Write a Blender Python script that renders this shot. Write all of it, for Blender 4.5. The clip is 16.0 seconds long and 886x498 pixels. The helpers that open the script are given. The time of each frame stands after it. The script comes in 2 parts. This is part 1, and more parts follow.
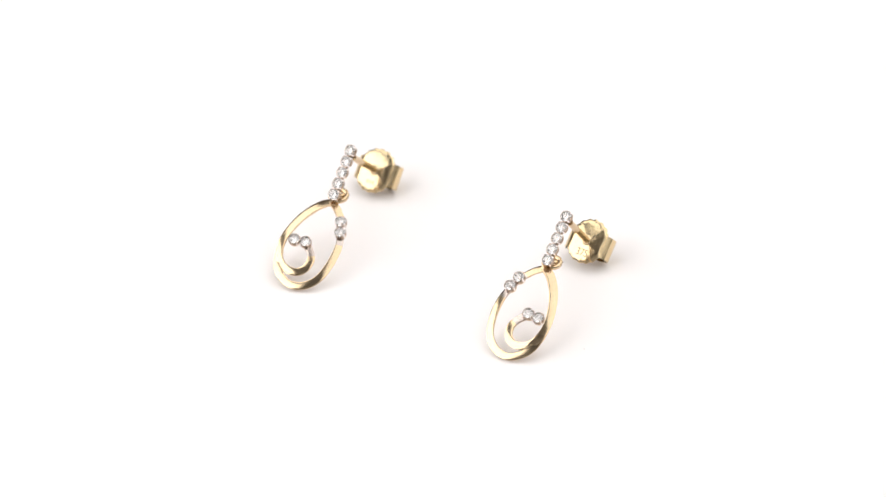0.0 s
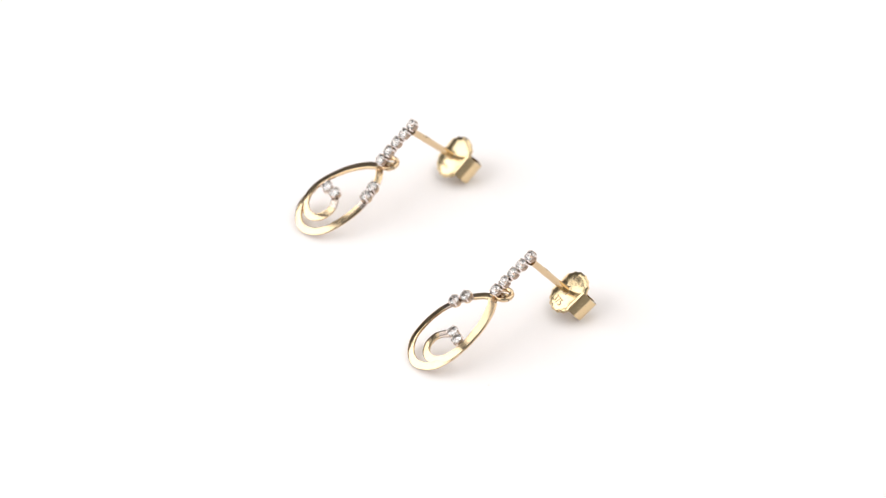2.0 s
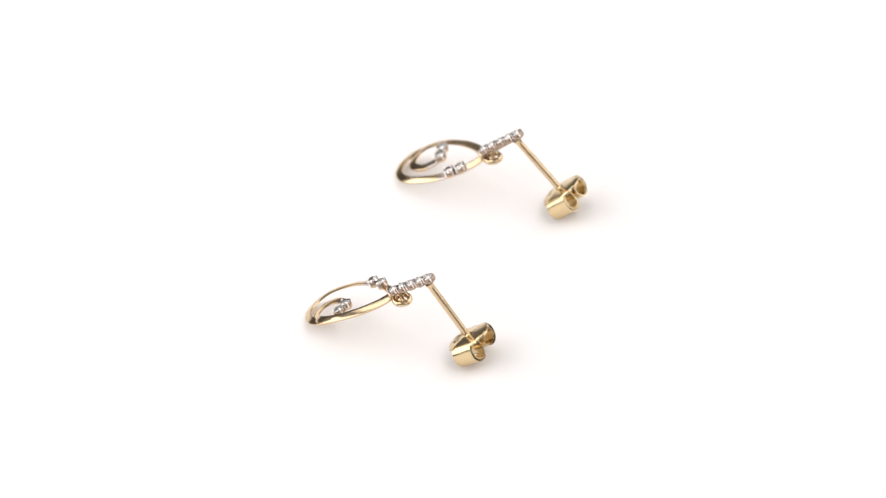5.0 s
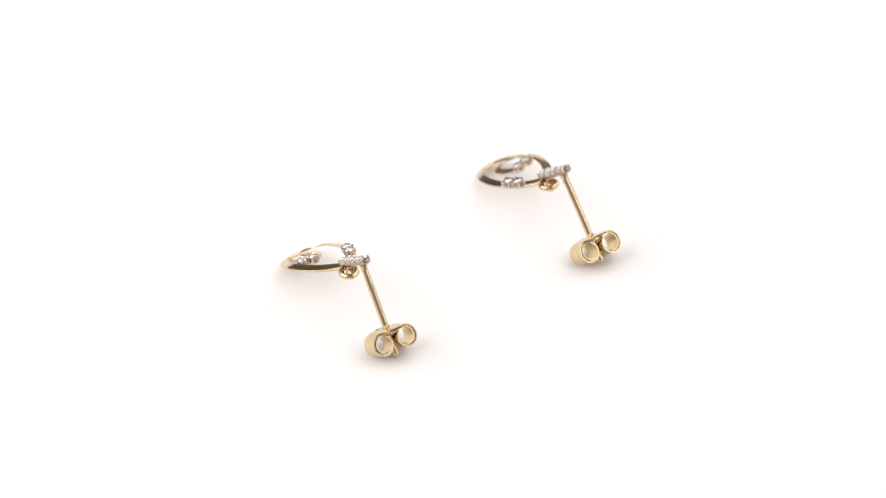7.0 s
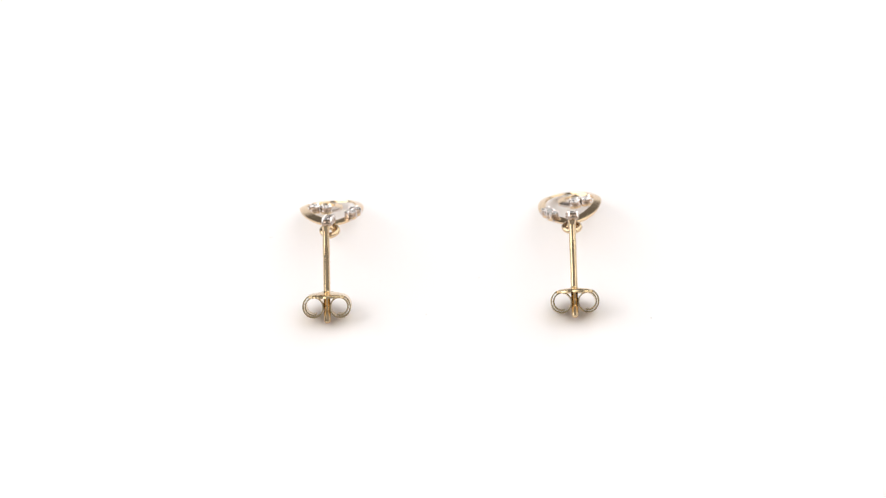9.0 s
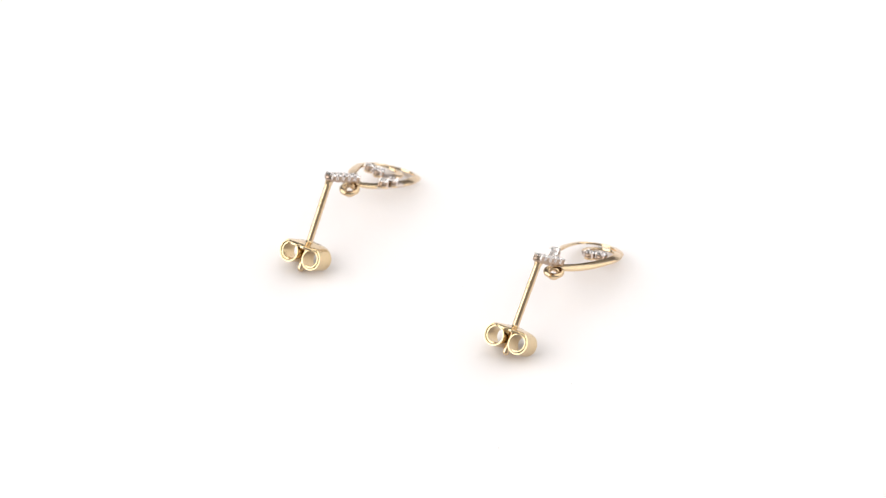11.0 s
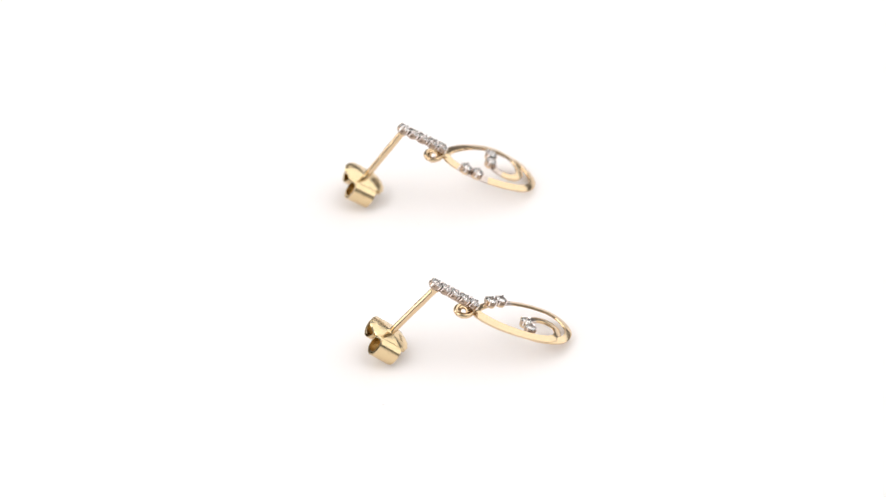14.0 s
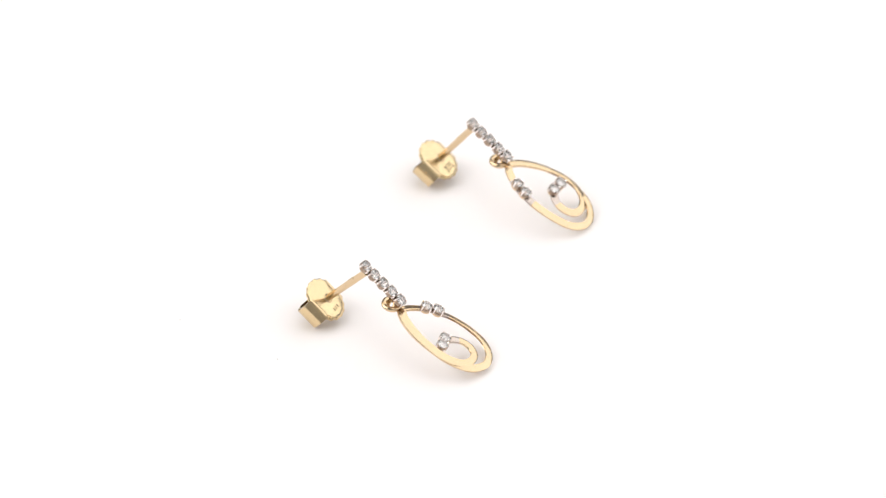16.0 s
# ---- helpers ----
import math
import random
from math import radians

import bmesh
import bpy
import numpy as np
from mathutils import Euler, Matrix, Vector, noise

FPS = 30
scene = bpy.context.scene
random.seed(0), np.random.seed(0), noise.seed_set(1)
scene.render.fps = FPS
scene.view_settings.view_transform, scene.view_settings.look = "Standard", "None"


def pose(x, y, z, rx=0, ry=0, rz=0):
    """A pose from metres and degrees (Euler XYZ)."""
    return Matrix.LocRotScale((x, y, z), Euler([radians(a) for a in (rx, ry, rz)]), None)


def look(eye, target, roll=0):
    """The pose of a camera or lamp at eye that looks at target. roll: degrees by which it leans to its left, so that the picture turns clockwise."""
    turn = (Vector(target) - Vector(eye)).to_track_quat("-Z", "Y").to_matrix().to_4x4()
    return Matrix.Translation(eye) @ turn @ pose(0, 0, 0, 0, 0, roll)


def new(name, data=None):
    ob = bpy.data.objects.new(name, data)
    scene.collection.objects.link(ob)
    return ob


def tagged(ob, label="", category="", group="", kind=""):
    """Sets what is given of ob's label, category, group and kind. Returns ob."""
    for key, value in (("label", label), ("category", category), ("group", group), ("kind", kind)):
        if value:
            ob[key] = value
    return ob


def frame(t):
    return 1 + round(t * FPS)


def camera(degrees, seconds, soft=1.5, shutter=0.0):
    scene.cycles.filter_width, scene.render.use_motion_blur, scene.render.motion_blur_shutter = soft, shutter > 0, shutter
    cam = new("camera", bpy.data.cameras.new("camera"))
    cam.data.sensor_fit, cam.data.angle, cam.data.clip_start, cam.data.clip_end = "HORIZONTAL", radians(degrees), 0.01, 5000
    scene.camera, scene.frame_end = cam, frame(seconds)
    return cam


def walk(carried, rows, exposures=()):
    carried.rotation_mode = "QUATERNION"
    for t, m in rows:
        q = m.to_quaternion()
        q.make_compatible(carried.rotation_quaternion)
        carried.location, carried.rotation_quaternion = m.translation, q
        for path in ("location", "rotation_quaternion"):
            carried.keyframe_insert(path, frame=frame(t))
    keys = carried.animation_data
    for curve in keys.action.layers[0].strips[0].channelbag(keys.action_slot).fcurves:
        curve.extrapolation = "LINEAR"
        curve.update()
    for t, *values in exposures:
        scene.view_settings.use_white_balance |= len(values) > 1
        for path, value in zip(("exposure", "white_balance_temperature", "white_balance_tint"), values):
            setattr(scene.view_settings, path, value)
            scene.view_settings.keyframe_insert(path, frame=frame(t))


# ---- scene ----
# ---- camera: fixed on a stand, 0.6 m from the turning plate ----
MM = 0.001
ELEV, ROLL, DIST = radians(39.83), 1.57, 0.600
FWD = Vector((0, math.cos(ELEV), -math.sin(ELEV)))
EYE = Vector((-0.658, -461.18, 387.45)) * MM
cam = camera(10.90, 16.0, soft=1.25)
HELD = look(EYE, EYE + FWD * DIST, -ROLL)
walk(cam, [(0.0, HELD), (16.0, HELD)])
cam.data.dof.use_dof = True
cam.data.dof.focus_distance = 0.592
cam.data.dof.aperture_fstop = 21.5

# ---- light: two broad softboxes, one to each side, in an unseen dark grey studio ----
world = bpy.data.worlds.new("studio")
scene.world = world
world.use_nodes = True
world.node_tree.nodes["Background"].inputs[0].default_value = (1.0, 0.97, 0.95, 1)
world.node_tree.nodes["Background"].inputs[1].default_value = 0.05


def softbox(name, eye, target, sx, sy, power, color, tilt=0.0):
    lamp = bpy.data.lights.new(name, "AREA")
    lamp.shape, lamp.size, lamp.size_y = "RECTANGLE", sx, sy
    lamp.energy, lamp.color = power, color
    ob = new(name, lamp)
    ob.matrix_world = look(eye, target, tilt)
    return ob


# left: two banks side by side in one slanting plane, a narrow dark seam between them
LAMP_WHITE = (1.0, 0.993, 0.987)
AIM = Vector((0.62, 0.02, -0.64)).normalized()
RISE = Vector((0.72, 0.0, 0.69))
ACROSS = Vector((0, 1, 0)) * 0.454 + RISE * 0.891
SEAM = Vector((-0.62, -0.02, 0.67)) + RISE * 0.20 + Vector((0, 0.14, 0))
ALONG = Vector((0, 1, 0)) * 0.891 - RISE * 0.454
for off, back, wide, deep, power in ((0.26, 0.15, 1.00, 0.36, 1.7), (-0.50, 0.04, 1.30, 0.88, 6.7)):
    centre = SEAM + ACROSS * off + ALONG * back
    softbox("softbox_left", centre, centre + AIM, wide, deep, power, LAMP_WHITE, 27.0)
softbox("softbox_right", (0.57, 0.20, 0.68), (0, 0, 0.03), 2.05, 1.45, 10.2, LAMP_WHITE)
scene.view_settings.exposure = 0.41


# ---- materials ----
def material(name, color, rough, metal=0.0, bump=0.0, bump_scale=900.0, vary=0.05, grain=220.0, rough_vary=0.05):
    m = bpy.data.materials.new(name)
    m.use_nodes = True
    nt = m.node_tree
    b = nt.nodes["Principled BSDF"]
    b.inputs["Metallic"].default_value = metal
    tc = nt.nodes.new("ShaderNodeTexCoord")
    big = nt.nodes.new("ShaderNodeTexNoise")
    big.inputs["Scale"].default_value, big.inputs["Detail"].default_value = grain, 3
    fine = nt.nodes.new("ShaderNodeTexNoise")
    fine.inputs["Scale"].default_value, fine.inputs["Detail"].default_value = bump_scale, 4
    nt.links.new(tc.outputs["Object"], big.inputs["Vector"])
    nt.links.new(tc.outputs["Object"], fine.inputs["Vector"])
    ramp = nt.nodes.new("ShaderNodeMapRange")
    ramp.inputs["From Min"].default_value, ramp.inputs["From Max"].default_value = 0.3, 0.7
    ramp.inputs["To Min"].default_value, ramp.inputs["To Max"].default_value = 1 - vary, 1.0
    nt.links.new(big.outputs["Fac"], ramp.inputs["Value"])
    tint = nt.nodes.new("ShaderNodeMix")
    tint.data_type, tint.blend_type = "RGBA", "MULTIPLY"
    tint.inputs["Factor"].default_value = 1.0
    tint.inputs["A"].default_value = (*color, 1)
    nt.links.new(ramp.outputs["Result"], tint.inputs["B"])
    nt.links.new(tint.outputs["Result"], b.inputs["Base Color"])
    rr = nt.nodes.new("ShaderNodeMapRange")
    rr.inputs["From Min"].default_value, rr.inputs["From Max"].default_value = 0.3, 0.7
    rr.inputs["To Min"].default_value, rr.inputs["To Max"].default_value = rough, rough + rough_vary
    nt.links.new(fine.outputs["Fac"], rr.inputs["Value"])
    nt.links.new(rr.outputs["Result"], b.inputs["Roughness"])
    if bump:
        bp = nt.nodes.new("ShaderNodeBump")
        bp.inputs["Strength"].default_value, bp.inputs["Distance"].default_value = bump, 0.00005
        nt.links.new(fine.outputs["Fac"], bp.inputs["Height"])
        nt.links.new(bp.outputs["Normal"], b.inputs["Normal"])
    return m


GOLD = material("polished_yellow_gold", (0.74, 0.565, 0.36), 0.08, 1.0, 0.05, 1500, 0.06, 300, 0.07)
GOLD_RIBBON = material("burnished_gold_ribbon", (0.75, 0.575, 0.37), 0.12, 1.0, 0.08, 1500, 0.06, 300, 0.07)
GOLD_SHEET = material("pressed_gold_sheet", (0.79, 0.62, 0.37), 0.12, 1.0, 0.15, 1800, 0.08, 400, 0.12)
RHODIUM_BRIGHT = material("bright_cut_rhodium", (0.97, 0.91, 0.885), 0.10, 1.0, 0.08, 2600, 0.05, 500, 0.08)
# near-white metal for the reflector added behind every stone
STONE_BACK = material("satin_stone_reflector", (0.98, 0.92, 0.89), 0.12, 1.0, 0.2, 2600, 0.05, 500, 0.10)
# cups and rail: darker and browner than the plated ribbon
SETTING = material("dark_brown_setting_metal", (0.44, 0.335, 0.26), 0.12, 1.0, 0.08, 2200, 0.12, 500, 0.10)
RHODIUM = material("rhodium_plated_gold", (0.62, 0.53, 0.47), 0.13, 1.0, 0.08, 2200, 0.10, 500, 0.10)
WHITE = material("white_matt_acrylic", (0.935, 0.901, 0.895), 0.55, 0.0, 0.05, 700, 0.015, 30, 0.1)
WHITE.node_tree.nodes["Principled BSDF"].inputs["Specular IOR Level"].default_value = 0.15
# hallmarks stand proud; shade of a stamped hollow is put into their colour
STAMP = material("shaded_stamp_gold", (0.34, 0.24, 0.13), 0.35, 1.0, 0.1, 2500, 0.1, 500, 0.1)
DUST = material("grey_dust", (0.70, 0.685, 0.675), 0.9, 0.0, 0.2, 3000, 0.2, 900, 0.05)
# greys of the unseen room, chosen for how the gold mirrors them
GREY = material("unseen_wall_grey", (0.25, 0.243, 0.236), 0.8, 0.0, 0.1, 60, 0.08, 2.0, 0.1)

CEILING = material("unseen_ceiling_grey", (0.21, 0.204, 0.198), 0.8, 0.0, 0.1, 400, 0.03, 6.0, 0.1)
# lighter grey for the added bounce wall at the camera's back
PALE = material("bounce_wall_grey", (0.32, 0.313, 0.306), 0.8, 0.0, 0.1, 60, 0.06, 2.0, 0.1)

STONE = bpy.data.materials.new("clear_cut_stone")
STONE.use_nodes = True
sb = STONE.node_tree.nodes["Principled BSDF"]
sb.inputs["Base Color"].default_value = (1.0, 0.965, 0.94, 1)
sb.inputs["Roughness"].default_value = 0.02
sb.inputs["IOR"].default_value = 2.17
sb.inputs["Transmission Weight"].default_value = 1.0


# ---- mesh helpers (coordinates in millimetres) ----
def part(name, bm, mat, parent=None, label="", smooth=True):
    bmesh.ops.recalc_face_normals(bm, faces=bm.faces[:])
    me = bpy.data.meshes.new(name)
    bm.to_mesh(me)
    bm.free()
    me.transform(Matrix.Scale(MM, 4))
    if smooth:
        me.shade_smooth()
        me.set_sharp_from_angle(angle=radians(38))
    me.materials.append(mat)
    ob = new(name, me)
    ob.parent = parent
    if label:
        tagged(ob, label)
    return ob


def frame_of(z, x):
    """Rotation whose columns are x, y, z, with z kept and x made square to it."""
    z = Vector(z).normalized()
    x = Vector(x)
    x = (x - z * x.dot(z)).normalized()
    y = z.cross(x)
    return Matrix((x, y, z)).transposed()


def at(rot, origin):
    return Matrix.Translation(origin) @ rot.to_4x4()


def lathe(profile, m, n=20, bm=None):
    """Rings of (radius, z) turned about z, placed by m; radius 0 closes an end."""
    bm = bm or bmesh.new()
    prev = None
    for r, z in profile:
        if r < 1e-6:
            ring = [bm.verts.new(m @ Vector((0, 0, z)))]
        else:
            ring = [bm.verts.new(m @ Vector((r * math.cos(2 * math.pi * i / n), r * math.sin(2 * math.pi * i / n), z))) for i in range(n)]
        if prev:
            for i in range(n):
                j = (i + 1) % n
                q = [prev[i % len(prev)], prev[j % len(prev)], ring[j % len(ring)], ring[i % len(ring)]]
                u = list(dict.fromkeys(q))
                if len(u) > 2:
                    bm.faces.new(u)
        prev = ring
    return bm


def catmull(pts, per=10):
    pts = [Vector(p) for p in pts]
    ext = [pts[0] * 2 - pts[1]] + pts + [pts[-1] * 2 - pts[-2]]
    out = []
    for i in range(1, len(ext) - 2):
        a, b, c, d = ext[i - 1:i + 3]
        for k in range(per):
            t = k / per
            out.append(0.5 * ((2 * b) + (c - a) * t + (2 * a - 5 * b + 4 * c - d) * t * t + (3 * b - a - 3 * c + d) * t ** 3))
    out.append(pts[-1])
    return out


def ribbon_section(w, h, dome):
    """Flat bar with eased edges and a slightly domed face."""
    e = min(w, h) * 0.10
    top = [(x * (w / 2 - e), h / 2 + dome * (1 - x * x)) for x in (-1, -0.6, -0.2, 0.2, 0.6, 1)]
    return top + [(w / 2 - e * 0.25, h / 2 - e * 0.3), (w / 2, h / 2 - e), (w / 2, -h / 2 + e), (w / 2 - e, -h / 2),
                  (-w / 2 + e, -h / 2), (-w / 2, -h / 2 + e), (-w / 2, h / 2 - e), (-w / 2 + e * 0.25, h / 2 - e * 0.3)]


def sweep(path, normals, section, scale=None, caps=True, bm=None):
    bm = bm or bmesh.new()
    prev = None
    for i, p in enumerate(path):
        t = (path[min(i + 1, len(path) - 1)] - path[max(i - 1, 0)]).normalized()
        n = normals[i]
        n = (n - t * n.dot(t)).normalized()
        s = t.cross(n)
        k = scale[i] if scale else 1.0
        ring = [bm.verts.new(p + s * (a * k) + n * (b * k)) for a, b in section]
        if prev:
            for j in range(len(ring)):
                q = (j + 1) % len(ring)
                bm.faces.new((prev[j], prev[q], ring[q], ring[j]))
        elif caps:
            bm.faces.new(ring)
        prev = ring
    if caps:
        bm.faces.new(prev)
    return bm


def round_section(r, n=12):
    return [(r * math.cos(2 * math.pi * i / n), r * math.sin(2 * math.pi * i / n)) for i in range(n)]


# ---- one claw setting with its stone; z of m is the way the stone faces, its origin the girdle's centre ----
def claw_setting(m, parent, turn=45.0, r=0.745, depth=0.88, seat=False):
    cup = lathe([(0.0, -depth), (r * 0.48, -depth), (r * 0.74, -depth * 0.93), (r * 0.95, -depth * 0.76), (r * 1.05, -depth * 0.54), (r * 1.03, -depth * 0.36),
                 (r * 0.97, -depth * 0.26), (r * 1.02, -0.10), (r * 1.04, 0.02), (r * 0.985, 0.015), (r * 0.64, -0.42), (0.0, -0.70)], m, 28)
    cup = part("claw_setting", cup, SETTING, parent, "small claw cup holding a round stone")
    # stone: table, crown facets, girdle, pavilion
    bm = bmesh.new()
    n = 8
    ring = lambda rad, z, k, off: [bm.verts.new(m @ Vector((rad * math.cos(2 * math.pi * (i + off) / k), rad * math.sin(2 * math.pi * (i + off) / k), z))) for i in range(k)]
    table, star, gir, low, mid = ring(r * 0.56, 0.24, n, 0), ring(r * 0.80, 0.14, n, 0.5), ring(r * 0.99, 0.03, 2 * n, 0), ring(r * 0.99, -0.02, 2 * n, 0), ring(r * 0.5, -0.32, n, 0.5)
    tip = bm.verts.new(m @ Vector((0, 0, -0.62)))
    bm.faces.new(table)
    for i in range(n):
        j, i2 = (i + 1) % n, 2 * i
        bm.faces.new((table[i], star[i], table[j]))
        bm.faces.new((table[i], star[i - 1], gir[i2], star[i]))
        bm.faces.new((star[i], gir[i2], gir[(i2 + 1) % (2 * n)]))
        bm.faces.new((star[i], gir[(i2 + 1) % (2 * n)], gir[(i2 + 2) % (2 * n)]))
        bm.faces.new((mid[i], low[i2], low[(i2 + 1) % (2 * n)]))
        bm.faces.new((mid[i], low[(i2 + 1) % (2 * n)], low[(i2 + 2) % (2 * n)]))
        bm.faces.new((mid[i], mid[i - 1], low[i2]))
        bm.faces.new((mid[i], mid[j], tip))
    for i in range(2 * n):
        bm.faces.new((gir[i], gir[(i + 1) % (2 * n)], low[(i + 1) % (2 * n)], low[i]))
    part("stone", bm, STONE, cup, "clear brilliant-cut round stone", smooth=False)
    # added bright cone, throws light back up through the stone
    part("stone_reflector", lathe([(r * 0.965, 0.0), (r * 0.70, -0.20), (r * 0.52, -0.46), (r * 0.30, -0.50), (0, -0.66)], m @ pose(0, 0, 0, 0, 0, turn), 10), STONE_BACK, cup, "bright reflector cone added under the stone", smooth=False)
    if seat:
        part("seat", lathe([(0, -depth - 0.02), (r * 0.95, -depth - 0.02), (r * 1.0, -depth + 0.1), (r * 0.98, -depth * 0.6), (r * 0.80, -depth * 0.55)], m, 20), GOLD, cup, "gold seat under the claw cup")
    for k in range(4):
        a = radians(turn + 90 * k)
        d = Vector((math.cos(a), math.sin(a), 0))
        path = catmull([m @ (d * (r * 0.98) + Vector((0, 0, -0.50))), m @ (d * (r * 1.02) + Vector((0, 0, -0.30))), m @ (d * (r * 1.03) + Vector((0, 0, -0.10))), m @ (d * (r * 0.98) + Vector((0, 0, 0.12))), m @ (d * (r * 0.85) + Vector((0, 0, 0.20)))], 3)
        side = (m.to_3x3() @ Vector((-d.y, d.x, 0)))
        bm = sweep(path, [side] * len(path), round_section(0.118, 8))
        part("claw", bm, RHODIUM_BRIGHT, cup)
    return cup


def lettering(text, m, size):
    """Raised characters from the built-in font, centred on m's x, standing on its y = 0."""
    cu = bpy.data.curves.new("hallmark", "FONT")
    cu.body, cu.size, cu.align_x, cu.extrude, cu.resolution_u = text, size, "CENTER", 0.015, 3
    ob = bpy.data.objects.new("hallmark", cu)
    me = bpy.data.meshes.new_from_object(ob)
    bm = bmesh.new()
    bm.from_mesh(me)
    bm.transform(m)
    bpy.data.objects.remove(ob)
    bpy.data.meshes.remove(me)
    bpy.data.curves.remove(cu)
    return bm


# ---- in-plane shape of the drop: u runs from the joint to the tip, v sideways ----
CURL = ((-0.22, 0.45), (0.02, -0.22), (0.80, -1.14), (1.94, -1.94), (3.40, -2.65), (5.04, -3.14), (6.75, -3.42), (8.14, -3.36), (9.36, -3.02), (10.36, -2.30), (10.90, -1.25),
        (10.95, -0.2), (10.55, 0.6), (9.68, 1.12), (8.52, 1.15), (7.56, 0.6), (6.92, -0.15))
HOOP = ((-0.22, -0.45), (0.02, 0.2), (0.80, 1.30), (2.33, 2.55), (3.78, 3.18), (5.33, 3.66), (7.00, 3.84), (8.70, 3.76), (10.46, 3.38), (11.70, 2.58), (12.50, 1.40), (12.68, 0.0),
        (12.06, -1.45), (11.06, -2.47), (9.72, -3.10), (8.28, -3.42), (6.86, -3.42))


def earring(name, base, label, clutch, front, top_stone, low_stone, joint, along, across, cup, half, mirror, spin, stamp="", slide=0.22):
    """clutch, front: the post's ends; top_stone, low_stone: ends of the stone bar; joint, along, across, cup: place, lie and hollow of the hanging drop."""
    thing = new(name)
    thing.location = Vector(base) * MM
    tagged(thing, label, "earring", "pair of earrings")
    o = Vector(base)
    clutch, front, top_stone, low_stone, joint = [Vector(v) - o for v in (clutch, front, top_stone, low_stone, joint)]
    p = (front - clutch).normalized()
    rot = frame_of(p, low_stone - top_stone)
    b, w = rot.col[0], rot.col[1]
    pitch = (low_stone - top_stone).length / 4
    # stone bar: five settings in a row on a thin rail
    for k in range(5):
        claw_setting(at(rot, top_stone + p * 0.24 + (low_stone - top_stone) * (k / 4)), thing)
    rail = [top_stone - p * 0.46 + b * (x * pitch) for x in (-0.25, 0.0, 1.0, 2.0, 3.0, 4.0, 4.25)]
    part("rail", sweep(rail, [p] * len(rail), ribbon_section(0.42, 0.30, 0.04)), SETTING, thing, "thin plated rail joining the claw cups")
    # post
    start = top_stone + b * 0.35 - p * 0.76
    start += (front - start) - p * (front - start).dot(p)
    length = (start - clutch).dot(p) + 3.9
    m = at(frame_of(-p, b), start)
    prof = [(0.0, -0.15), (0.55, -0.15), (0.52, 0.1), (0.44, 0.35), (0.44, 0.45), (0.44, 2.1), (0.445, 2.2), (0.457, 2.35), (0.457, 2.45), (0.457, 3.5), (0.457, 3.6), (0.445, 3.75), (0.44, 3.85), (0.44, length - 2.25), (0.44, length - 2.1), (0.37, length - 1.9), (0.37, length - 1.6),
            (0.44, length - 1.4), (0.44, length - 1.3), (0.44, length - 0.3), (0.43, length - 0.2), (0.25, length), (0.0, length + 0.05)]
    post = part("post", lathe(prof, m, 20), GOLD, thing, "straight polished gold ear post")
    for k in range(4):
        bm = bmesh.new()
        bmesh.ops.create_cube(bm, size=1.0, matrix=m @ pose(-0.45 if k % 2 else -0.452, 0.05 * (-1) ** k, 2.45 + 0.30 * k) @ Matrix.Diagonal((0.03, 0.24, 0.10, 1)))
        part("hallmark_bar", bm, STAMP, post)
    # clutch: scalloped plate with two rolled wings
    clutch = clutch - p * slide
    pc = clutch + (start - clutch) - p * (start - clutch).dot(p)
    mc = at(frame_of(p, b), pc) @ pose(0, 0, 0, 0, 0, spin)
    bm = bmesh.new()
    n, rings = 72, []
    for f, z0 in ((0.145, 0.34), (0.17, 0.26), (0.22, 0.13), (0.25, 0.12), (0.5, 0.12), (0.8, 0.12), (0.94, 0.10), (1.0, 0.0)):
        ring = []
        for i in range(n):
            a = 2 * math.pi * i / n
            lobe = 1 + (0.024 * math.cos(18 * a) if f > 0.9 else 0.0)
            rad = f * lobe * 2.98
            px, py = rad * math.cos(a), rad * 0.90 * math.sin(a)
            if abs(px) < half + 0.05:
                py = max(-2.28 * f, min(2.28 * f, py))
            ring.append(bm.verts.new(mc @ Vector((px, py, z0 - (0.26 + 0.08 * math.sin(a) ** 2) * (f if f > 0.3 else 0) ** 2))))
        if rings:
            for i in range(n):
                j = (i + 1) % n
                bm.faces.new((rings[-1][i], rings[-1][j], ring[j], ring[i]))
        rings.append(ring)
    geo = bmesh.ops.extrude_face_region(bm, geom=bm.faces[:])
    for v in [g for g in geo["geom"] if isinstance(g, bmesh.types.BMVert)]:
        v.co -= p * 0.24
    plate = part("clutch", bm, GOLD_SHEET, thing, "butterfly clutch with scalloped gold plate and rolled wings")
    for sgn in (-1, 1):
        bm = bmesh.new()
        # the strip leaves the plate's underside, folds at its edge and rolls up
        prof = [(sgn * y, z) for y, z in ((1.30, -0.12), (1.65, -0.16), (1.95, -0.24), (2.12, -0.36))]
        for i in range(51):
            a, rr = radians(66 - 534 * i / 50), 1.42 - 0.46 * i / 50
            prof.append((sgn * (1.66 + rr * math.cos(a)), -1.68 + rr * math.sin(a) * 1.05))
        steps = len(prof) - 1
        halves = [half - 0.12 * math.sin(math.pi * i / steps) for i in range(steps + 1)]
        rows = []
        for i, (y, z) in enumerate(prof):
            y2, z2 = prof[min(i + 1, steps)]
            y1, z1 = prof[max(i - 1, 0)]
            d = Vector((0, y2 - y1, z2 - z1)).normalized()
            nn = Vector((0, -d.z, d.y)) * 0.08
            c = Vector((0, y, z))
            hx, hy = Vector((halves[i], 0, 0)), Vector((halves[i] + 0.08, 0, 0))
            rows.append([bm.verts.new(mc @ q) for q in (c - hx + nn, c + hy + nn, c + hy - nn, c - hx - nn)])
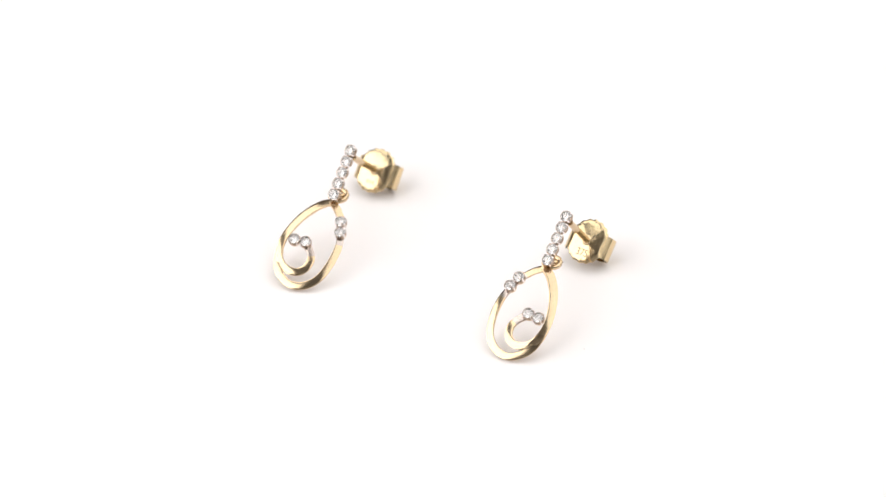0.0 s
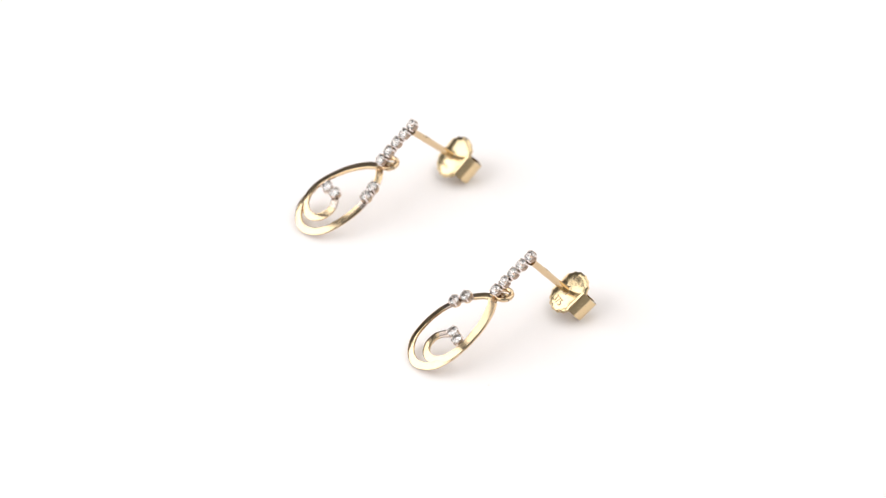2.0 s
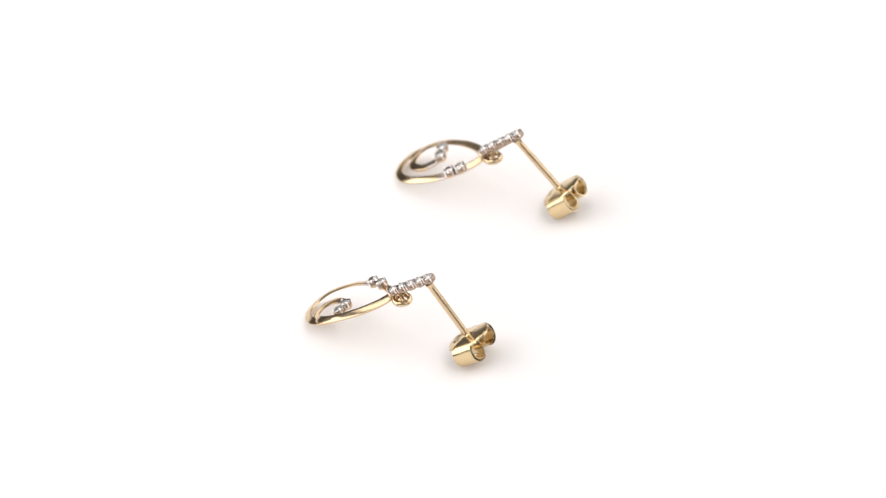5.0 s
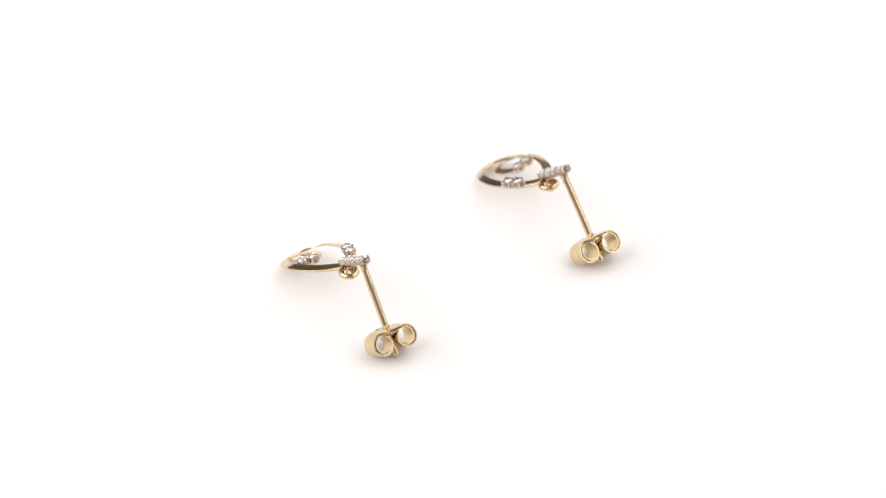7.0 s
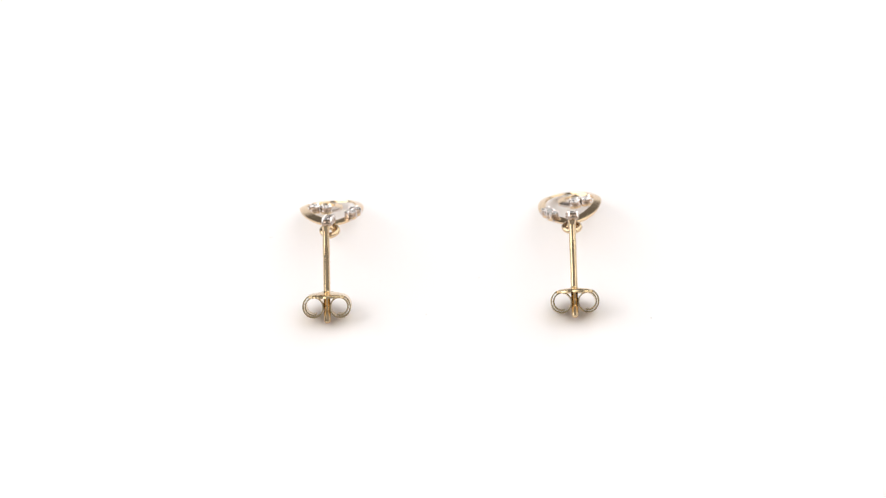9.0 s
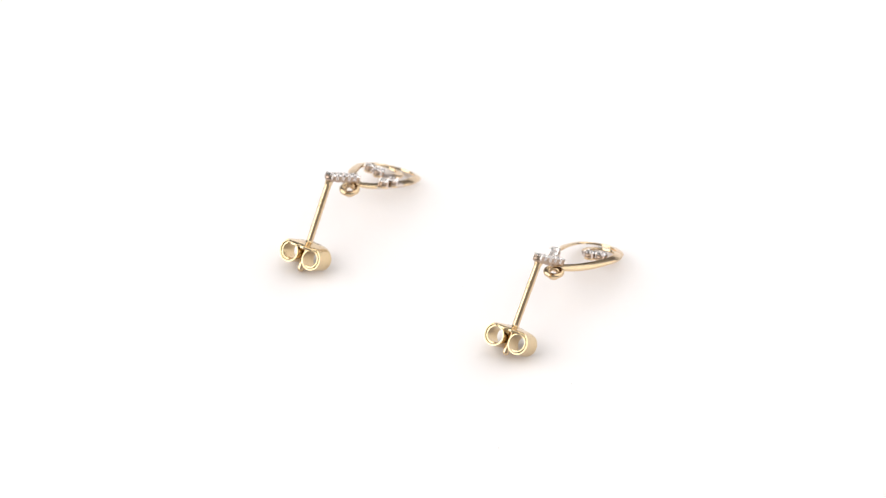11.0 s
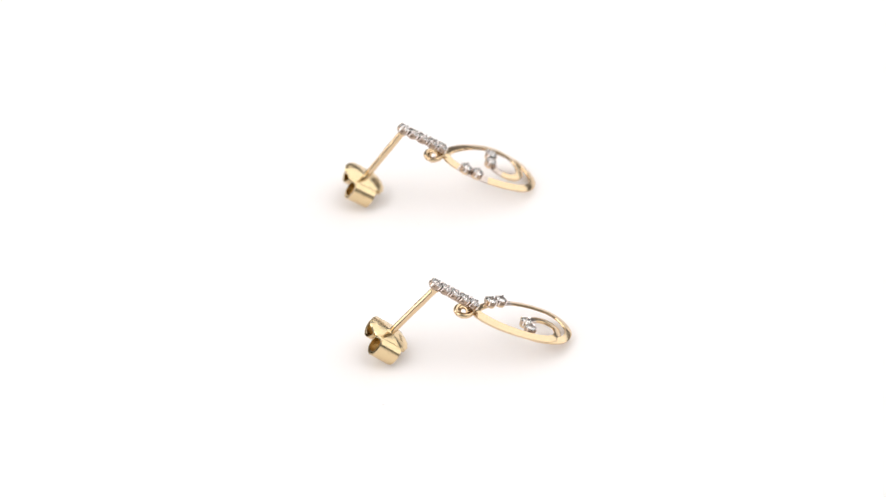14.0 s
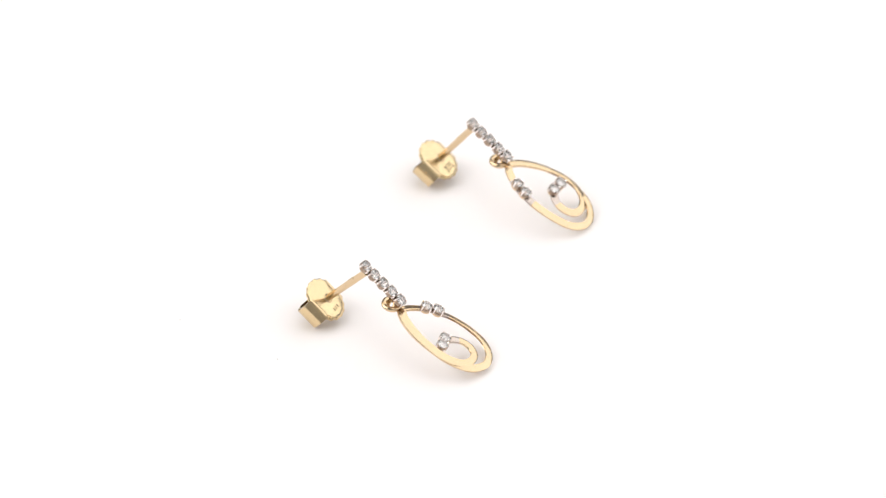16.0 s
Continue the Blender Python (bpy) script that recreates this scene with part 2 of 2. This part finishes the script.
        for r1, r2 in zip(rows, rows[1:]):
            for j in range(4):
                bm.faces.new((r1[j], r1[(j + 1) % 4], r2[(j + 1) % 4], r2[j]))
        bm.faces.new(rows[0])
        bm.faces.new(rows[-1])
        part("rolled_wing", bm, GOLD_SHEET, plate)
    if stamp:
        part("hallmark", lettering(stamp, mc @ pose(2.15, 0.0, 0.01, 0, 5.5, 0) @ pose(0, 0, 0, 0, 0, 90) @ Matrix.Diagonal((0.80, 1.0, 1.0, 1)), 1.4), STAMP, plate, "stamped fineness number")
    for k in range(0 if stamp else 3):
        bm = bmesh.new()
        bmesh.ops.create_cube(bm, size=1.0, matrix=mc @ pose(1.65, -0.42 + 0.42 * k, 0.05, 0, 5.5, 0) @ Matrix.Diagonal((0.50, 0.13, 0.03, 1)))
        part("hallmark_bar", bm, STAMP, plate)
    # drop: its plane, ribbons and settings
    u = Vector(along).normalized()
    v = frame_of(u, Vector(across)).col[0]
    nrm = u.cross(v) * (-1 if mirror else 1)
    spot = lambda a, c, h=0.0: joint + u * a + v * c + nrm * (h + cup * c * c)
    rng = random.Random(5 if mirror else 9)

    def strip(nm, pts, lift, wid, mat, lo, hi, parent, lbl):
        n = len(pts) - 1
        path = catmull([spot(a, c, lift - (0.22 * max(0.0, i / n - 0.72) / 0.28 if nm == "hoop_ribbon" else 0.0)) for i, (a, c) in enumerate(pts)], 8)
        k = len(path) - 1
        ph = rng.uniform(0, 6)
        side = (1 if pts is CURL else -1) * (-1 if mirror else 1)
        nor, sc = [], []
        for i in range(len(path)):
            t = (path[min(i + 1, k)] - path[max(i - 1, 0)]).normalized()
            sway = 1.2 * math.sin(ph + 7 * i / k)
            fade = 1.0 - 0.7 * min(1.0, max(0.0, i / k - 0.62) / 0.2) if pts is CURL else 0.85
            lean = radians(18 * fade * min(1.0, i / (0.05 * k)) + sway)
            nor.append(nrm * math.cos(lean) + t.cross(nrm) * (side * math.sin(lean)))
            broad = 1.0 + 0.17 * math.exp(-((i / k - 0.17) / 0.15) ** 2) if pts is CURL else 1.0
            sc.append(broad * (0.85 + 0.15 * min(1.0, i / (0.06 * k))) * (min(1.0, 0.6 + 0.4 * (k - i) / (0.2 * k)) if nm == "hoop_ribbon" and lo > 0 else 1.0))
        i0, i1 = round(lo * k), round(hi * k)
        bm = sweep(path[i0:i1 + 1], nor[i0:i1 + 1], ribbon_section(wid, 0.30, 0.02), sc[i0:i1 + 1])
        return part(nm, bm, mat, parent, lbl)

    strip("curl_ribbon", CURL, 0.03, 1.02, GOLD_RIBBON, 0.0, 0.90, thing, "flat gold ribbon curling inward")
    strip("curl_end", CURL, 0.03, 1.02, RHODIUM, 0.90, 1.0, thing, "plated end of the curl beside its stones")
    strip("hoop_ribbon", HOOP, -0.05, 1.0, GOLD_RIBBON, 0.0, 0.16, thing, "gold neck of the teardrop ribbon")
    strip("plated_section", HOOP, -0.05, 1.0, RHODIUM, 0.16, 0.31, thing, "plated stretch of ribbon under the stones")
    strip("hoop_ribbon", HOOP, -0.05, 1.0, GOLD_RIBBON, 0.31, 1.0, thing, "flat gold ribbon round the teardrop")
    for a, c, g in ((2.28, 2.5, 22), (3.73, 3.14, 22), (6.89, -2.0, 95), (6.62, -0.5, 95)):
        claw_setting(at(frame_of(nrm, u), spot(a, c, 0.66)), thing, 45 + g, r=0.74, depth=0.84, seat=True)
    # link rings between the bar and the drop
    for cen, ax, rad, wire in ((low_stone - b * 0.22 - p * 1.55, b * 0.55 - p * 0.83, 1.00, 0.36), (low_stone + b * 0.42 - p * 1.25, w, 0.56, 0.24),
                               (low_stone - b * 0.15 - p * 1.75, b * 0.75 + w * 0.5 - p * 0.2, 0.62, 0.26)):
        rm = at(frame_of(ax, w), cen)
        path = [rm @ Vector((rad * math.cos(2 * math.pi * i / 28), rad * math.sin(2 * math.pi * i / 28), 0)) for i in range(29)]
        bm = sweep(path, [rm.to_3x3().col[2]] * 29, round_section(wire, 12), caps=False)
        bmesh.ops.remove_doubles(bm, verts=bm.verts[:], dist=1e-4)
        part("link_ring", bm, GOLD, thing, "small gold link ring")
    return thing


# ---- the studio: table surface, and an unseen room toned for reflections ----
def slab(name, x0, x1, y0, y1, z0, z1, mat, label, category):
    bm = bmesh.new()
    bmesh.ops.create_cube(bm, size=1.0, matrix=pose((x0 + x1) / 2, (y0 + y1) / 2, (z0 + z1) / 2) @ Matrix.Diagonal((x1 - x0, y1 - y0, z1 - z0, 1)))
    ob = part(name, bm, mat, smooth=False)
    return tagged(ob, label, category, kind="structure")


slab("ground", -1500, 1500, -960, 1500, -60, -12, WHITE, "white seamless table surface under the turning plate", "table surface")
# unseen walls, added to darken what the gold mirrors near the horizon
for nm, bx in (("wall_north", (-1500, 1500, 1500, 1560)), ("wall_east", (1500, 1560, -960, 1560)), ("wall_west", (-1560, -1500, -960, 1560))):
    slab(nm, *bx, -60, 1400, GREY, "unseen dark grey wall, toned for the gold's reflections", "wall")
# unseen wall behind the camera, set nearer and paler to bounce light
slab("bounce_wall_south", -1500, 1500, -958, -900, -60, 1400, PALE, "unseen mid grey wall added to bounce light onto the gold", "wall")
# unseen ceiling, added dark so the ribbons mirror dark bands
slab("ceiling", -1560, 1560, -960, 1560, 1400, 1440, CEILING, "unseen dark grey ceiling, toned for the gold's reflections", "ceiling")

# turning plate
turntable = new("turntable")
tagged(turntable, "round white matt turntable plate carrying the earrings", "turntable")
part("plate", lathe([(0, -8.0), (178, -8.0), (180, -7.0), (180, -1.2), (178.8, 0), (0, 0)], Matrix(), 128), WHITE, turntable)
part("foot", lathe([(0, -12.0), (60, -12.0), (60, -8.0), (0, -8.0)], Matrix(), 48), WHITE, turntable)
for dx, dy, dr in ((-2.1, 4.2, 0.09), (7.4, 7.0, 0.09), (-8.2, 34.9, 0.10), (-16.8, 22.6, 0.11), (16.9, -17.2, 0.11), (9.1, -1.9, 0.07)):
    dm = pose(dx, dy, 0.0, 0, 0, dx * 40) @ Matrix.Diagonal((1.6, 0.8, 1, 1))
    part("dust_speck", lathe([(0, -0.02), (dr * 0.75, 0.0), (dr * 0.5, dr * 0.4), (0, dr * 0.5)], dm, 7), DUST, turntable, "tiny grey fleck of dust")

EARRINGS = []
EARRINGS.append((earring("earring", (-14, 6, 0), "yellow gold drop earring with clear stones, lying on the turntable",
                         (-9.45, 15.81, 3.55), (-12.03, 11.10, 9.48), (-12.30, 10.89, 10.77), (-14.58, 6.73, 6.86),
                         (-14.91, 6.57, 5.59), (-0.4545, -0.8022, -0.3800), (0.8862, -0.4510, -0.1058), 0.0173, 1.55, False, 0), (-14, 6, 0)))
EARRINGS.append((earring("earring", (12, -8, 0), "matching gold drop earring, mirrored, lying on the turntable",
                         (17.99, 0.14, 3.47), (15.63, -3.90, 9.86), (15.22, -4.19, 11.06), (12.65, -8.43, 7.46),
                         (12.21, -8.71, 6.29), (-0.3935, -0.8030, -0.4480), (-0.8925, 0.4507, -0.0198), 0.030, 1.5, True, 0, "375", 0.04), (12, -8, 0)))


def motions():
    """The plate turns clockwise at an even pace and carries the earrings with it."""
    times = [0.5 * i for i in range(33)]
    spin = lambda t: pose(0, 0, 0, 0, 0, -16.756 * t)
    walk(turntable, [(t, spin(t)) for t in times])
    for ob, base in EARRINGS:
        walk(ob, [(t, spin(t) @ Matrix.Translation(Vector(base) * MM)) for t in times])


motions()
